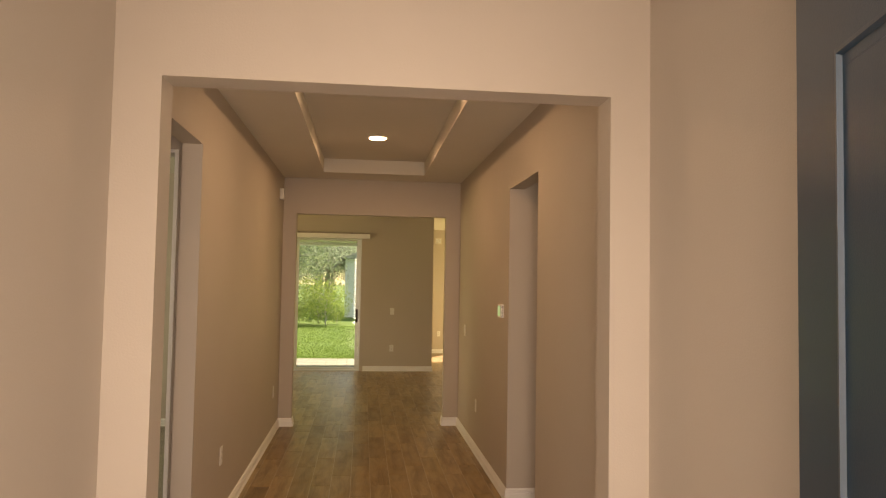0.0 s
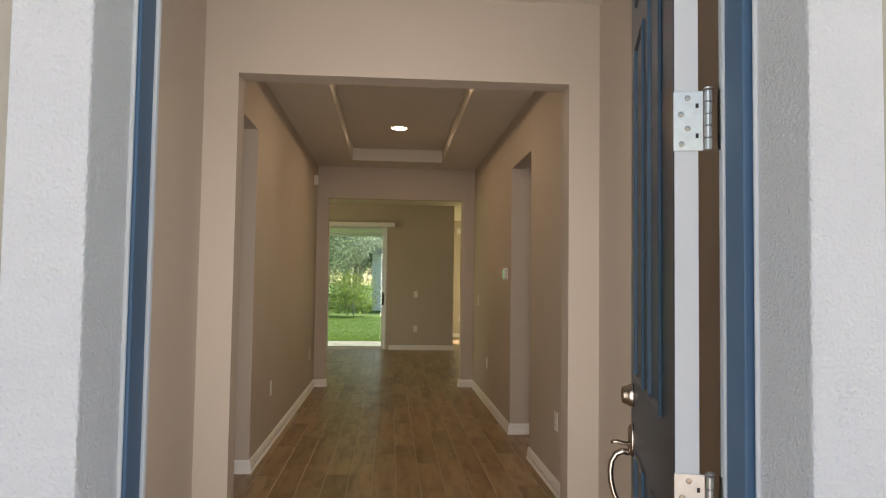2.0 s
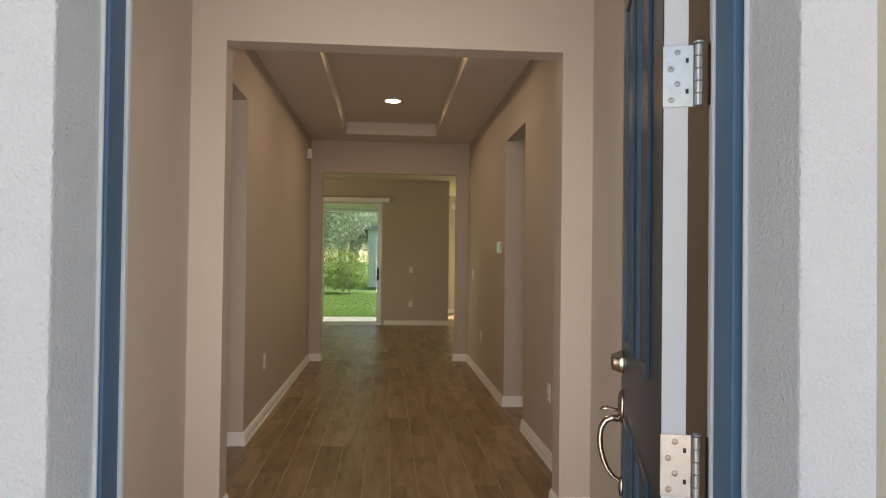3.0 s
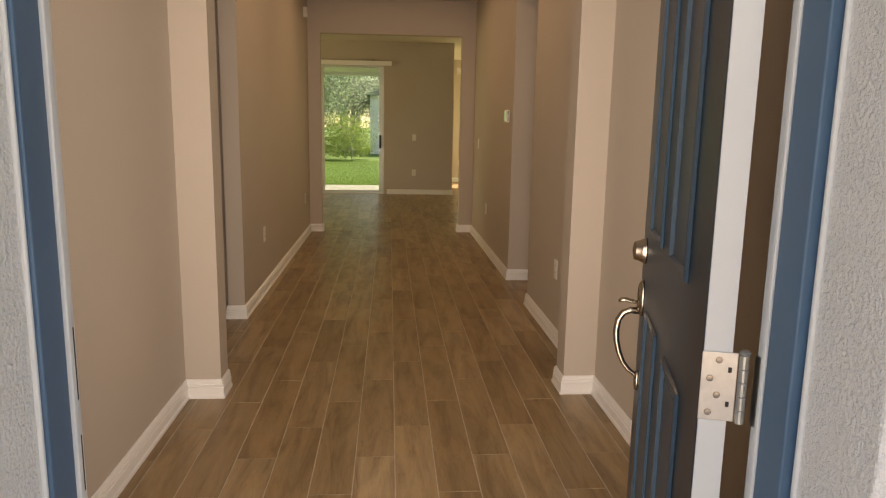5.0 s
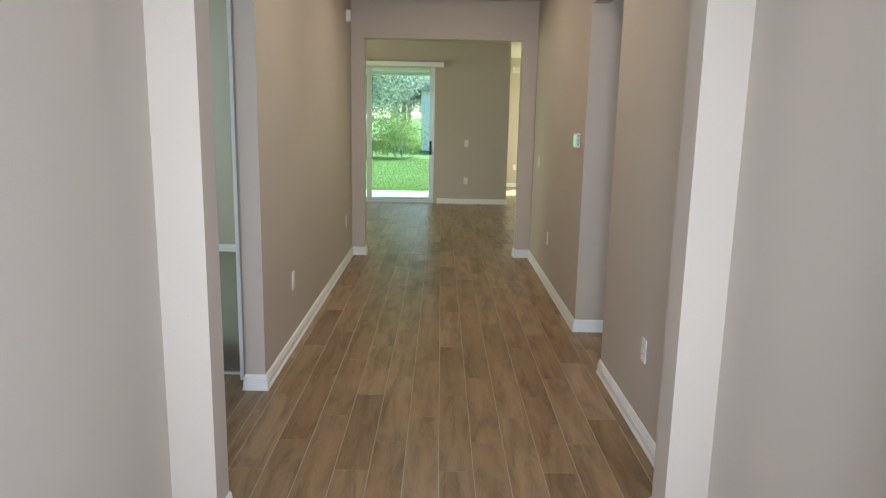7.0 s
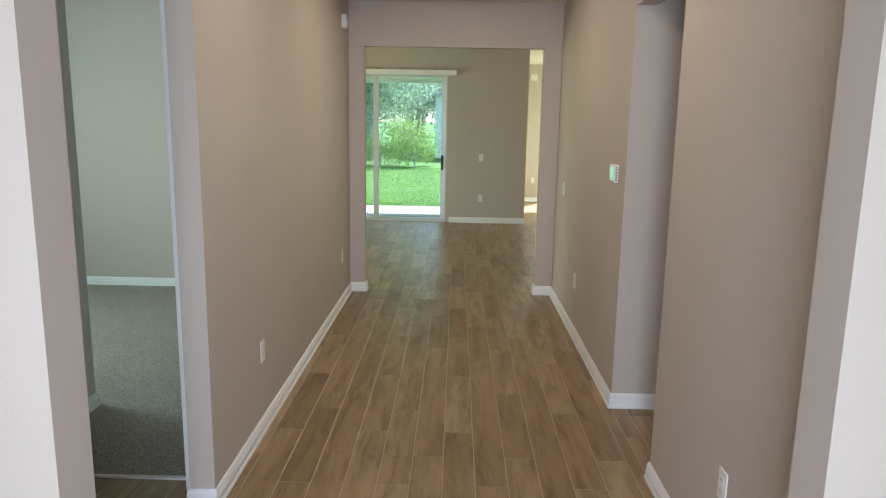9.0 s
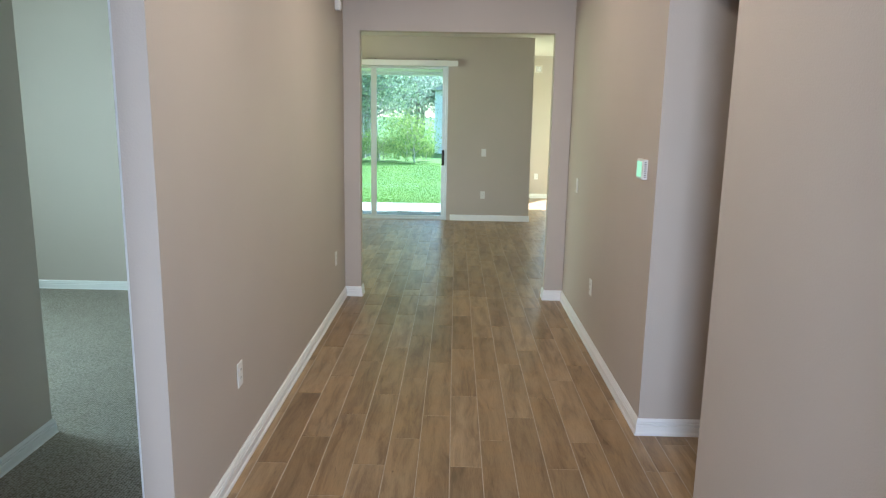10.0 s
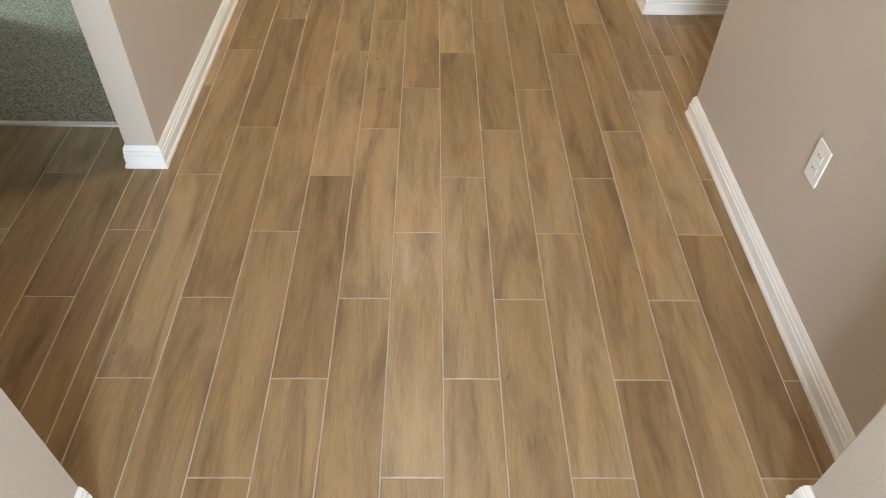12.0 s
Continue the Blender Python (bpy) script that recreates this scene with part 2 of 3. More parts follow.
def tube(bm, pts, radii, steps=10, flat=1.0, across=None):
    """A tube through points, with a radius at each; flat squashes it sideways."""
    rings = []
    for i, p in enumerate(pts):
        d = (Vector(pts[min(i + 1, len(pts) - 1)]) - Vector(pts[max(i - 1, 0)])).normalized()
        side = d.cross(Vector((0, 0, 1)) if abs(d.z) < 0.95 else Vector((0, 1, 0))).normalized()
        side = Vector(across) if across else side
        up = side.cross(d)
        rings.append([bm.verts.new(Vector(p) + radii[i] * (side * math.cos(2 * math.pi * k / steps) * flat + up * math.sin(2 * math.pi * k / steps))) for k in range(steps)])
    for a, b in zip(rings, rings[1:]):
        for k in range(steps):
            bm.faces.new((a[k], a[(k + 1) % steps], b[(k + 1) % steps], b[k]))
    bm.faces.new(list(reversed(rings[0])))
    bm.faces.new(rings[-1])


def finish(name, bm, mat, smooth=False):
    bmesh.ops.recalc_face_normals(bm, faces=bm.faces)
    me = bpy.data.meshes.new(name)
    bm.to_mesh(me)
    bm.free()
    me.materials.append(mat)
    if smooth:
        for p in me.polygons:
            p.use_smooth = True
    return new(name, me)


def part(name, bm, mat, parent, label="", smooth=False):
    ob = finish(name, bm, mat, smooth)
    ob.parent = parent
    return tagged(ob, label)


def thing(name, label, category, m=None, group="", kind=""):
    """An empty at the base of a thing made of parts."""
    ob = new(name)
    ob.empty_display_size = 0.1
    if m is not None:
        ob.matrix_world = m
    return tagged(ob, label, category, group, kind)


def structure(name, boxes, mat, label, category="wall"):
    bm = bmesh.new()
    for b in boxes:
        box(bm, *b)
    return tagged(finish(name, bm, mat), label, category, "", "structure")


# ---- plan, in metres ----
XL, XR = -0.793, 1.187          # faces of the hall's long walls
CEIL = 2.74
Y_O1, Y_O1B = 2.72, 2.865       # first cased opening
Y_O2, Y_O2B = 8.02, 8.14        # second
HEAD = 2.33
Y_FAR = 12.78                   # wall with the sliding door
GREAT = 2.80

# outside ground
structure("ground", [(-300, 300, -300, 300, -0.30, -0.08)], M_GRASS, "green mown lawn running to the trees", "ground")
# added out of view: pale slab that bounces neutral light onto the door's band
structure("bounce_slab", [(-14.0, 14.0, -26.0, -4.0, -0.20, -0.05)], M_CONC, "unseen pale concrete slab added to bounce light onto the front", "pavement")
structure("porch_floor", [(-3.0, 3.5, -4.0, 0.165, -0.20, -0.03)], M_CONC, "grey concrete slab before the front door", "pavement")
structure("foundation", [(-6.0, 5.0, 0.165, 13.0, -0.20, -0.0013), (1.21, 3.72, 13.0, 16.15, -0.20, -0.0013)], M_GROUT, "concrete floor slab under the tiles", "floor")

# front wall
structure("wall_front", [(-6.0, -0.349, 0.185, 0.36, -0.1, 2.95), (0.81, 5.0, 0.185, 0.36, -0.1, 2.95), (-0.349, 0.81, 0.185, 0.36, 2.56, 2.95)], M_STUCCO, "tan stucco front wall of the house")
structure("wall_front_lining", [(-6.0, -0.276, 0.362, 0.455, -0.01, CEIL), (0.742, 5.0, 0.362, 0.455, -0.01, CEIL), (-0.276, 0.742, 0.362, 0.455, 2.47, CEIL)], M_WALL, "greige painted plaster inside the front wall")
bm = bmesh.new()
box(bm, -0.349, -0.248, 0.165, 0.36, -0.03, 2.56, 0.004)
box(bm, 0.703, 0.812, 0.165, 0.36, -0.03, 2.56, 0.004)
box(bm, -0.248, 0.703, 0.165, 0.36, 2.46, 2.56, 0.004)
tagged(finish("trim_front", bm, M_BAND), "white textured stucco band round the front door", "trim", "", "structure")

# foyer
structure("wall_foyer_west", [(-0.91, XL, 0.457, Y_O1, -0.01, CEIL)], M_WALL, "greige painted wall of the foyer")
structure("wall_foyer_east", [(XR, 1.30, 0.457, Y_O1, -0.01, CEIL)], M_WALL, "greige painted wall of the foyer behind the front door")
structure("wall_opening_1", [(-2.07, -0.628, Y_O1, Y_O1B, -0.01, CEIL), (1.030, 2.70, Y_O1, Y_O1B, -0.01, CEIL), (-0.628, 1.030, Y_O1, Y_O1B, HEAD - 0.008, CEIL)], M_WALL, "greige wall with a wide square opening to the hall")

# hall, west side: recess before the bedroom door
XW = -0.902
structure("wall_hall_west", [(XW, XL, 4.105, Y_O2, -0.01, CEIL), (XW, XL, Y_O1B, 4.105, HEAD + 0.01, CEIL)], M_WALL, "long greige hall wall with an opening to a bedroom door")
structure("wall_recess", [(-2.07, -1.96, Y_O1B, 4.25, -0.01, CEIL)], M_WALL, "greige end wall of the bedroom door recess")
structure("wall_bedroom_door", [(-2.07, -1.845, 4.25, 4.37, -0.01, CEIL), (-1.845, XW, 4.25, 4.37, 2.33, CEIL), (-0.955, XW, 4.25, 4.37, -0.01, 2.33)], M_WALL, "greige wall over the bedroom door")
structure("wall_bedroom", [(-1.96, -1.845, 4.372, 5.13, -0.01, CEIL), (-4.30, -1.96, 5.02, 5.13, -0.01, CEIL)], M_WALL, "greige painted bedroom wall")
structure("wall_bedroom_window", [(-4.42, -4.30, 5.0, 5.4, -0.01, CEIL), (-4.42, -4.30, 6.4, 8.14, -0.01, CEIL), (-4.42, -4.30, 5.4, 6.4, -0.01, 0.75), (-4.42, -4.30, 5.4, 6.4, 2.25, CEIL)], M_WALL, "greige bedroom wall with a window opening")
# hall, east side: side passage
structure("wall_hall_east", [(XR, 1.30, Y_O1B, 4.45, -0.01, CEIL), (XR, 1.30, 5.305, Y_O2, -0.01, CEIL), (XR, 1.30, 4.45, 5.305, HEAD - 0.015, CEIL)], M_WALL, "long greige hall wall with an opening to a side passage")
structure("wall_passage", [(1.30, 3.70, 5.305, 5.42, -0.01, CEIL), (1.302, 3.70, 4.20, 4.31, -0.01, CEIL), (3.60, 3.70, 4.31, 5.305, -0.01, CEIL)], M_WALL, "greige wall of the side passage")
structure("wall_opening_2", [(-4.42, -0.650, Y_O2 + 0.002, Y_O2B + 0.003, -0.01, GREAT), (1.025, 5.0, Y_O2, Y_O2B, -0.01, GREAT), (-0.650, 1.025, Y_O2, Y_O2B, HEAD + 0.012, GREAT)], M_WALL, "greige wall with a square opening to the great room")

# great room and dining nook
SX0, SX1, SZ = -2.45, 0.06, 2.39
structure("wall_far", [(SX1, 1.36, Y_FAR, Y_FAR + 0.17, -0.01, GREAT), (-4.42, SX0, Y_FAR, Y_FAR + 0.17, -0.01, GREAT), (SX0, SX1, Y_FAR, Y_FAR + 0.17, SZ, GREAT)], M_WALL, "greige wall beside the sliding glass door")
structure("wall_great_west", [(-4.42, -4.30, Y_O2B, 9.25, -0.01, GREAT), (-4.42, -4.30, 11.95, Y_FAR, -0.01, GREAT), (-4.42, -4.30, 9.25, 11.95, -0.01, 0.45), (-4.42, -4.30, 9.25, 11.95, 2.35, GREAT)], M_WALL, "greige west wall of the great room")
structure("wall_nook", [(1.21, 1.358, Y_FAR + 0.17, 16.15, -0.01, GREAT), (1.358, 2.10, 16.0, 16.15, -0.01, GREAT), (3.40, 3.72, 16.0, 16.15, -0.01, GREAT), (2.10, 3.40, 16.0, 16.15, -0.01, 0.25), (2.10, 3.40, 16.0, 16.15, 2.30, GREAT), (3.60, 3.72, 12.95, 13.4, -0.01, GREAT), (3.60, 3.72, 15.4, 16.0, -0.01, GREAT), (3.60, 3.72, 13.4, 15.4, -0.01, 0.25), (3.60, 3.72, 13.4, 15.4, 2.30, GREAT), (3.60, 5.0, Y_FAR, 12.95, -0.01, GREAT), (4.88, 5.0, Y_O2B, Y_FAR, -0.01, GREAT)], M_WALL, "greige painted wall of the dining nook")

# ceilings
TX0, TX1, TY0, TY1, TZ = -0.335, 0.725, 3.30, 7.54, 2.885
structure("ceiling_foyer", [(-0.91, 1.30, 0.36, Y_O1B, CEIL, CEIL + 0.1)], M_CEIL, "white textured foyer ceiling", "ceiling")
structure("ceiling_hall", [(XL - 0.1, TX0, Y_O1B, Y_O2B, CEIL, CEIL + 0.2), (TX1, XR + 0.1, Y_O1B, Y_O2B, CEIL, CEIL + 0.2), (TX0, TX1, Y_O1B, TY0, CEIL, CEIL + 0.2), (TX0, TX1, TY1, Y_O2B, CEIL, CEIL + 0.2), (TX0, TX1, TY0, TY1, TZ, TZ + 0.06)], M_CEIL, "white hall ceiling with a raised tray", "ceiling")
structure("ceiling_west", [(-4.42, XL - 0.1, Y_O1, Y_O2B, CEIL, CEIL + 0.1)], M_CEIL, "white bedroom ceiling", "ceiling")
structure("ceiling_east", [(XR + 0.1, 3.70, Y_O1, 5.45, CEIL, CEIL + 0.1)], M_CEIL, "white ceiling of the side passage", "ceiling")
structure("ceiling_great", [(-4.42, 5.0, Y_O2, Y_FAR + 0.17, GREAT, GREAT + 0.1), (1.21, 3.72, Y_FAR + 0.17, 16.15, GREAT, GREAT + 0.1)], M_CEIL, "white great room ceiling", "ceiling")
structure("roof", [(-4.6, 5.2, 0.0, 13.0, 3.0, 3.1), (1.0, 3.9, 13.0, 16.4, 3.0, 3.1)], M_ROOF, "grey shingle roof over the house", "roof")

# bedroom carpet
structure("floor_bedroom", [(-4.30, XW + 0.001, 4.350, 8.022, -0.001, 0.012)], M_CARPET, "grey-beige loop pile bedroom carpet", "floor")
structure("trim_threshold", [(-1.825, -0.976, 4.330, 4.352, -0.011, 0.010)], M_TRIM, "pale strip between tiles and carpet", "trim")


# ---- skirting ----
def skirting(pts, label="white moulded baseboard along the wall"):
    """A moulded board along a line, standing out to the line's left, mitred at the corners."""
    prof = [(0, 0), (0.019, 0), (0.019, 0.012), (0.014, 0.020), (0.014, 0.052), (0.0095, 0.055), (0.0125, 0.059), (0.0125, 0.067), (0.008, 0.070), (0.0105, 0.074), (0.009, 0.082), (0.005, 0.088), (0.004, 0.091), (0, 0.091)]
    bm, rings, n = bmesh.new(), [], len(pts)
    for i, (x, y) in enumerate(pts):
        p = Vector((x, y))
        a = (p - Vector(pts[i - 1])).normalized() if i else None
        b = (Vector(pts[i + 1]) - p).normalized() if i < n - 1 else None
        na = Vector((-a.y, a.x)) if a else None
        nb = Vector((-b.y, b.x)) if b else None
        off = (na + nb) / (1 + na.dot(nb)) if a and b else (na or nb)
        rings.append([bm.verts.new((x + off.x * (d + 0.0005), y + off.y * (d + 0.0005), z)) for d, z in prof])
    for r, s in zip(rings, rings[1:]):
        for k in range(len(prof)):
            bm.faces.new((r[k], r[(k + 1) % len(prof)], s[(k + 1) % len(prof)], s[k]))
    bm.faces.new(rings[0])
    bm.faces.new(list(reversed(rings[-1])))
    tagged(finish("baseboard", bm, M_TRIM), label, "baseboard", "", "structure")


skirting([(-0.628, Y_O1B), (-0.628, Y_O1), (XL, Y_O1), (XL, 0.46)])
skirting([(XR, 0.46), (XR, Y_O1), (1.030, Y_O1), (1.030, Y_O1B), (XR, Y_O1B), (XR, 4.45), (1.30, 4.45)])
skirting([(3.60, 5.305), (XR, 5.305), (XR, Y_O2), (1.025, Y_O2), (1.025, Y_O2B), (4.8, Y_O2B)])
skirting([(-4.2, Y_O2B + 0.003), (-0.650, Y_O2B + 0.003), (-0.650, Y_O2 + 0.002), (XL, Y_O2 + 0.002), (XL, 4.105), (XW, 4.105), (XW, 4.25)])
skirting([(1.36, 15.9), (1.36, Y_FAR), (SX1 + 0.06, Y_FAR)])
skirting([(2.2, 16.0), (1.36, 16.0)])
skirting([(XW, Y_O2 + 0.002), (-4.28, Y_O2 + 0.002)])
skirting([(-1.845, 4.39), (-1.845, 5.13), (-4.2, 5.13)][::-1])
skirting([(-1.96, 4.23), (-1.96, 2.87)])


# ---- front door and its frame ----
def door_frame():
    f = thing("door_frame", "blue painted front door frame with white weatherstrip", "door frame", kind="structure")
    for name, b in (("jamb_stop", (-0.276, -0.2375, 0.305, 0.365, -0.01, 2.47)), ("jamb_stop", (0.684, 0.72, 0.310, 0.370, -0.01, 2.47)), ("head_stop", (-0.2375, 0.684, 0.310, 0.358, 2.435, 2.47))):
        bm = bmesh.new()
        box(bm, *b, 0.003)
        part(name, bm, M_BLUE, f)
    for b in ((-0.276, -0.246, 0.365, 0.412), (0.690, 0.742, 0.370, 0.404)):
        bm = bmesh.new()
        box(bm, *b, -0.01, 2.47, 0.002)
        part("jamb", bm, M_TRIM, f, "white jamb rebate")
    for b in ((-0.246, -0.233, 0.365, 0.377), (0.681, 0.690, 0.370, 0.379)):
        bm = bmesh.new()
        box(bm, *b, 0.0, 2.45, 0.002)
        part("weatherstrip", bm, M_TRIM, f, "pale weatherstrip")
    for z in (0.28, 0.932, 1.585, 2.235):
        bm = bmesh.new()
        box(bm, 0.6875, 0.6905, 0.380, 0.4035, z - 0.052, z + 0.052, 0.0008)
        part("hinge_leaf", bm, M_HINGE, f, "satin steel hinge leaf")
    for z0, z1 in ((0.93, 1.03), (0.80, 0.88)):
        bm = bmesh.new()
        box(bm, -0.246, -0.2435, 0.382, 0.403, z0, z1, 0.001)
        part("strike_plate", bm, M_BRONZE, f, "dark metal strike plate")
    for x0, x1 in ((-0.2485, -0.2425), (0.6965, 0.7035)):
        bm = bmesh.new()
        box(bm, x0, x1, 0.298, 0.3045, -0.01, 2.46, 0.002)
        part("caulk_bead", bm, M_TRIM, f, "white caulk bead")
    bm = bmesh.new()
    box(bm, -0.246, 0.703, 0.30, 0.47, -0.03, 0.012, 0.004)
    part("sill", bm, M_ALU, f, "aluminium door sill")


door_frame()
HINGE = (0.672, 0.414)
OPEN = 15.0                     # degrees past square


def panel_inset(bm, u0, u1, z0, z1, face, sign):
    """A moulded panel on the door's face: a proud rim, a sunk slope and a flat field."""
    steps = [(0.0, 0.0), (0.004, 0.006), (0.012, 0.007), (0.018, -0.004), (0.026, -0.006), (0.034, -0.001), (0.036, 0.0005)]
    rings = []
    for inset, h in steps:
        y = face + sign * (h + 0.0008)
        rings.append([bm.verts.new(q) for q in ((u0 + inset, y, z0 + inset), (u1 - inset, y, z0 + inset), (u1 - inset, y, z1 - inset), (u0 + inset, y, z1 - inset))])
    for a, b in zip(rings, rings[1:]):
        for k in range(4):
            bm.faces.new((a[k], a[(k + 1) % 4], b[(k + 1) % 4], b[k]))
    bm.faces.new(rings[-1])


def hinge_leafs(parent, z, m):
    """One butt hinge: leaf on the door's edge, knuckles, screws."""
    bm = bmesh.new()
    box(bm, -0.0035, -0.0012, 0.004, 0.0535, z - 0.052, z + 0.052, 0.0008)
    h = part("hinge", bm, M_HINGE, parent, "satin steel butt hinge")
    bm = bmesh.new()
    for k in range(5):
        lathe(bm, [(0.0055, 0), (0.0066, 0.0012), (0.0066, 0.0192), (0.0055, 0.0204)], Matrix.Translation((-0.008, -0.003, z - 0.052 + k * 0.0208)), 14)
    lathe(bm, [(0.0078, 0), (0.0082, 0.003), (0.004, 0.006)], Matrix.Translation((-0.008, -0.003, z + 0.053)), 14)
    part("knuckle", bm, M_HINGE, h, smooth=False)
    for dy, dz in ((0.030, 0.040), (0.041, 0.012), (0.030, -0.013), (0.040, -0.040)):
        bm = bmesh.new()
        mm = Matrix.Translation((-0.0035, dy, z + dz)) @ Matrix.Rotation(radians(-90), 4, "Y")
        lathe(bm, [(0.0052, 0), (0.0046, 0.0010), (0.0014, 0.0012)], mm, 12)
        part("screw", bm, M_NICKEL, h)
    for dz in (0.026, -0.026):
        bm = bmesh.new()
        box(bm, -0.0041, -0.0030, 0.012, 0.017, z + dz - 0.004, z + dz + 0.004)
        part("slot", bm, M_DARK, h, "dark empty screw slot")


def front_door():
    # local x runs from the hinge to the latch, the outer face looks along +y of the swung leaf's left side
    m = Matrix.Translation((HINGE[0], HINGE[1], 0)) @ Matrix.Rotation(radians(90 - OPEN), 4, "Z")
    d = thing("front_door", "slate-blue panelled front door standing open, white edge", "door", m)
    T = 0.044
    bm = bmesh.new()
    # outer face on +y in local space, towards the passage
    box(bm, 0.003, 0.910, 0.012, 0.012 + T - 0.003, 0.020, 2.430, 0.002)
    part("leaf", bm, M_DOOR, d)
    bm = bmesh.new()
    box(bm, -0.001, 0.0028, 0.0122, 0.012 + T - 0.0045, 0.020, 2.430, 0.0008)
    part("hinge_edge", bm, M_TRIM, d, "white hinge-side edge")
    for u0, u1 in ((0.165, 0.374), (0.511, 0.731)):
        for z0, z1 in ((0.20, 0.852), (1.045, 1.965), (2.075, 2.32)):
            bm = bmesh.new()
            panel_inset(bm, u0, u1, z0, z1, 0.012 + T - 0.003, 1)
            part("panel", bm, M_DOOR, d)
            bm = bmesh.new()
            panel_inset(bm, u0, u1, z0, z1, 0.012, -1)
            part("panel", bm, M_DOOR, d)
    for z in (0.28, 0.932, 1.585, 2.235):
        hinge_leafs(d, z, m)
    F = 0.012 + T - 0.003
    out = Matrix.Rotation(radians(-90), 4, "X")
    u = 0.838
    bm = bmesh.new()
    lathe(bm, [(0.034, 0), (0.034, 0.004), (0.031, 0.010), (0.031, 0.013), (0.028, 0.016), (0.028, 0.019), (0.0255, 0.022), (0.0255, 0.027), (0.022, 0.032), (0.012, 0.034), (0.011, 0.032)], Matrix.Translation((u, F, 0.985)) @ out, 28)
    dbolt = part("deadbolt", bm, M_NICKEL, d, "brushed nickel deadbolt cylinder", True)
    bm = bmesh.new()
    box(bm, u - 0.0012, u + 0.0012, F + 0.032, F + 0.0335, 0.980, 0.990)
    part("keyway", bm, M_DARK, dbolt)
    bm = bmesh.new()
    lathe(bm, [(0.036, 0), (0.036, 0.004), (0.033, 0.009), (0.027, 0.013), (0.020, 0.0145), (0.010, 0.015)], Matrix.Translation((u, F, 0.858)) @ out @ Matrix.Diagonal((0.85, 1.35, 1, 1)), 28)
    hs = part("handleset_plate", bm, M_NICKEL, d, "brushed nickel oval handle plate", True)
    bm = bmesh.new()
    tube(bm, [(u, F + 0.010, 0.846), (u, F + 0.028, 0.848), (u, F + 0.044, 0.852), (u, F + 0.056, 0.851), (u, F + 0.062, 0.846)], [0.005, 0.0055, 0.006, 0.006, 0.003], 10, 1.9, (1, 0, 0))
    part("thumb_latch", bm, M_NICKEL, hs, "", True)
    grip = [(0.010, 0.822), (0.030, 0.824), (0.048, 0.816), (0.060, 0.796), (0.064, 0.768), (0.062, 0.738), (0.054, 0.706), (0.042, 0.678), (0.026, 0.658), (0.012, 0.648), (0.004, 0.644)]
    bm = bmesh.new()
    tube(bm, [(u, F + a, b) for a, b in grip], [0.009, 0.0095, 0.009, 0.0085, 0.0085, 0.008, 0.0075, 0.007, 0.0065, 0.006, 0.006], 12, 1.15, (1, 0, 0))
    part("grip", bm, M_NICKEL, hs, "curved nickel pull grip", True)
    bm = bmesh.new()
    lathe(bm, [(0.018, 0), (0.018, 0.004), (0.015, 0.009), (0.006, 0.011)], Matrix.Translation((u, F, 0.630)) @ out @ Matrix.Diagonal((0.8, 1.6, 1, 1)), 24)
    part("foot_plate", bm, M_NICKEL, hs, "", True)
    # inner knob and turn piece
    inn = Matrix.Rotation(radians(90), 4, "X")
    bm = bmesh.new()
    lathe(bm, [(0.032, 0), (0.030, 0.008), (0.012, 0.012), (0.011, 0.030), (0.024, 0.040), (0.027, 0.052), (0.020, 0.062), (0.006, 0.065)], Matrix.Translation((u, 0.012, 0.858)) @ inn, 24)
    part("knob", bm, M_BRONZE, d, "dark inner door knob", True)
    bm = bmesh.new()
    box(bm, u - 0.032, u + 0.032, 0.0, 0.0125, 0.93, 1.04, 0.004)
    part("inner_deadbolt_plate", bm, M_BRONZE, d, "dark inner deadbolt plate")
    return d


front_door()


# ---- bedroom door: white frame with hinges, leaf folded back inside the room ----
def bedroom_door():
    f = thing("door_2", "white bedroom door folded back into the carpeted room", "door", kind="structure")
    for x0, x1 in ((-0.976, -0.9555), (-1.8455, -1.825)):
        bm = bmesh.new()
        box(bm, x0, x1, 4.240, 4.382, 0.0, 2.33, 0.002)
        part("jamb", bm, M_TRIM, f)
    bm = bmesh.new()
    box(bm, -1.825, -0.976, 4.240, 4.382, 2.31, 2.33, 0.002)
    part("head", bm, M_TRIM, f)
    bm = bmesh.new()
    box(bm, -0.982, -0.976, 4.290, 4.320, 0.0, 2.31, 0.002)
    part("stop", bm, M_TRIM, f)
    bm = bmesh.new()
    box(bm, -0.980, -0.944, 4.395, 5.20, 0.022, 2.30, 0.002)
    leaf = part("leaf", bm, M_TRIM, f)
    for z in (0.40, 0.985, 1.57, 2.15):
        bm = bmesh.new()
        box(bm, -0.9785, -0.9758, 4.332, 4.378, z - 0.045, z + 0.045, 0.0008)
        lathe(bm, [(0.006, 0), (0.0062, 0.09)], Matrix.Translation((-0.980, 4.388, z - 0.045)), 12)
        part("hinge", bm, M_HINGE, f, "steel hinge")


bedroom_door()


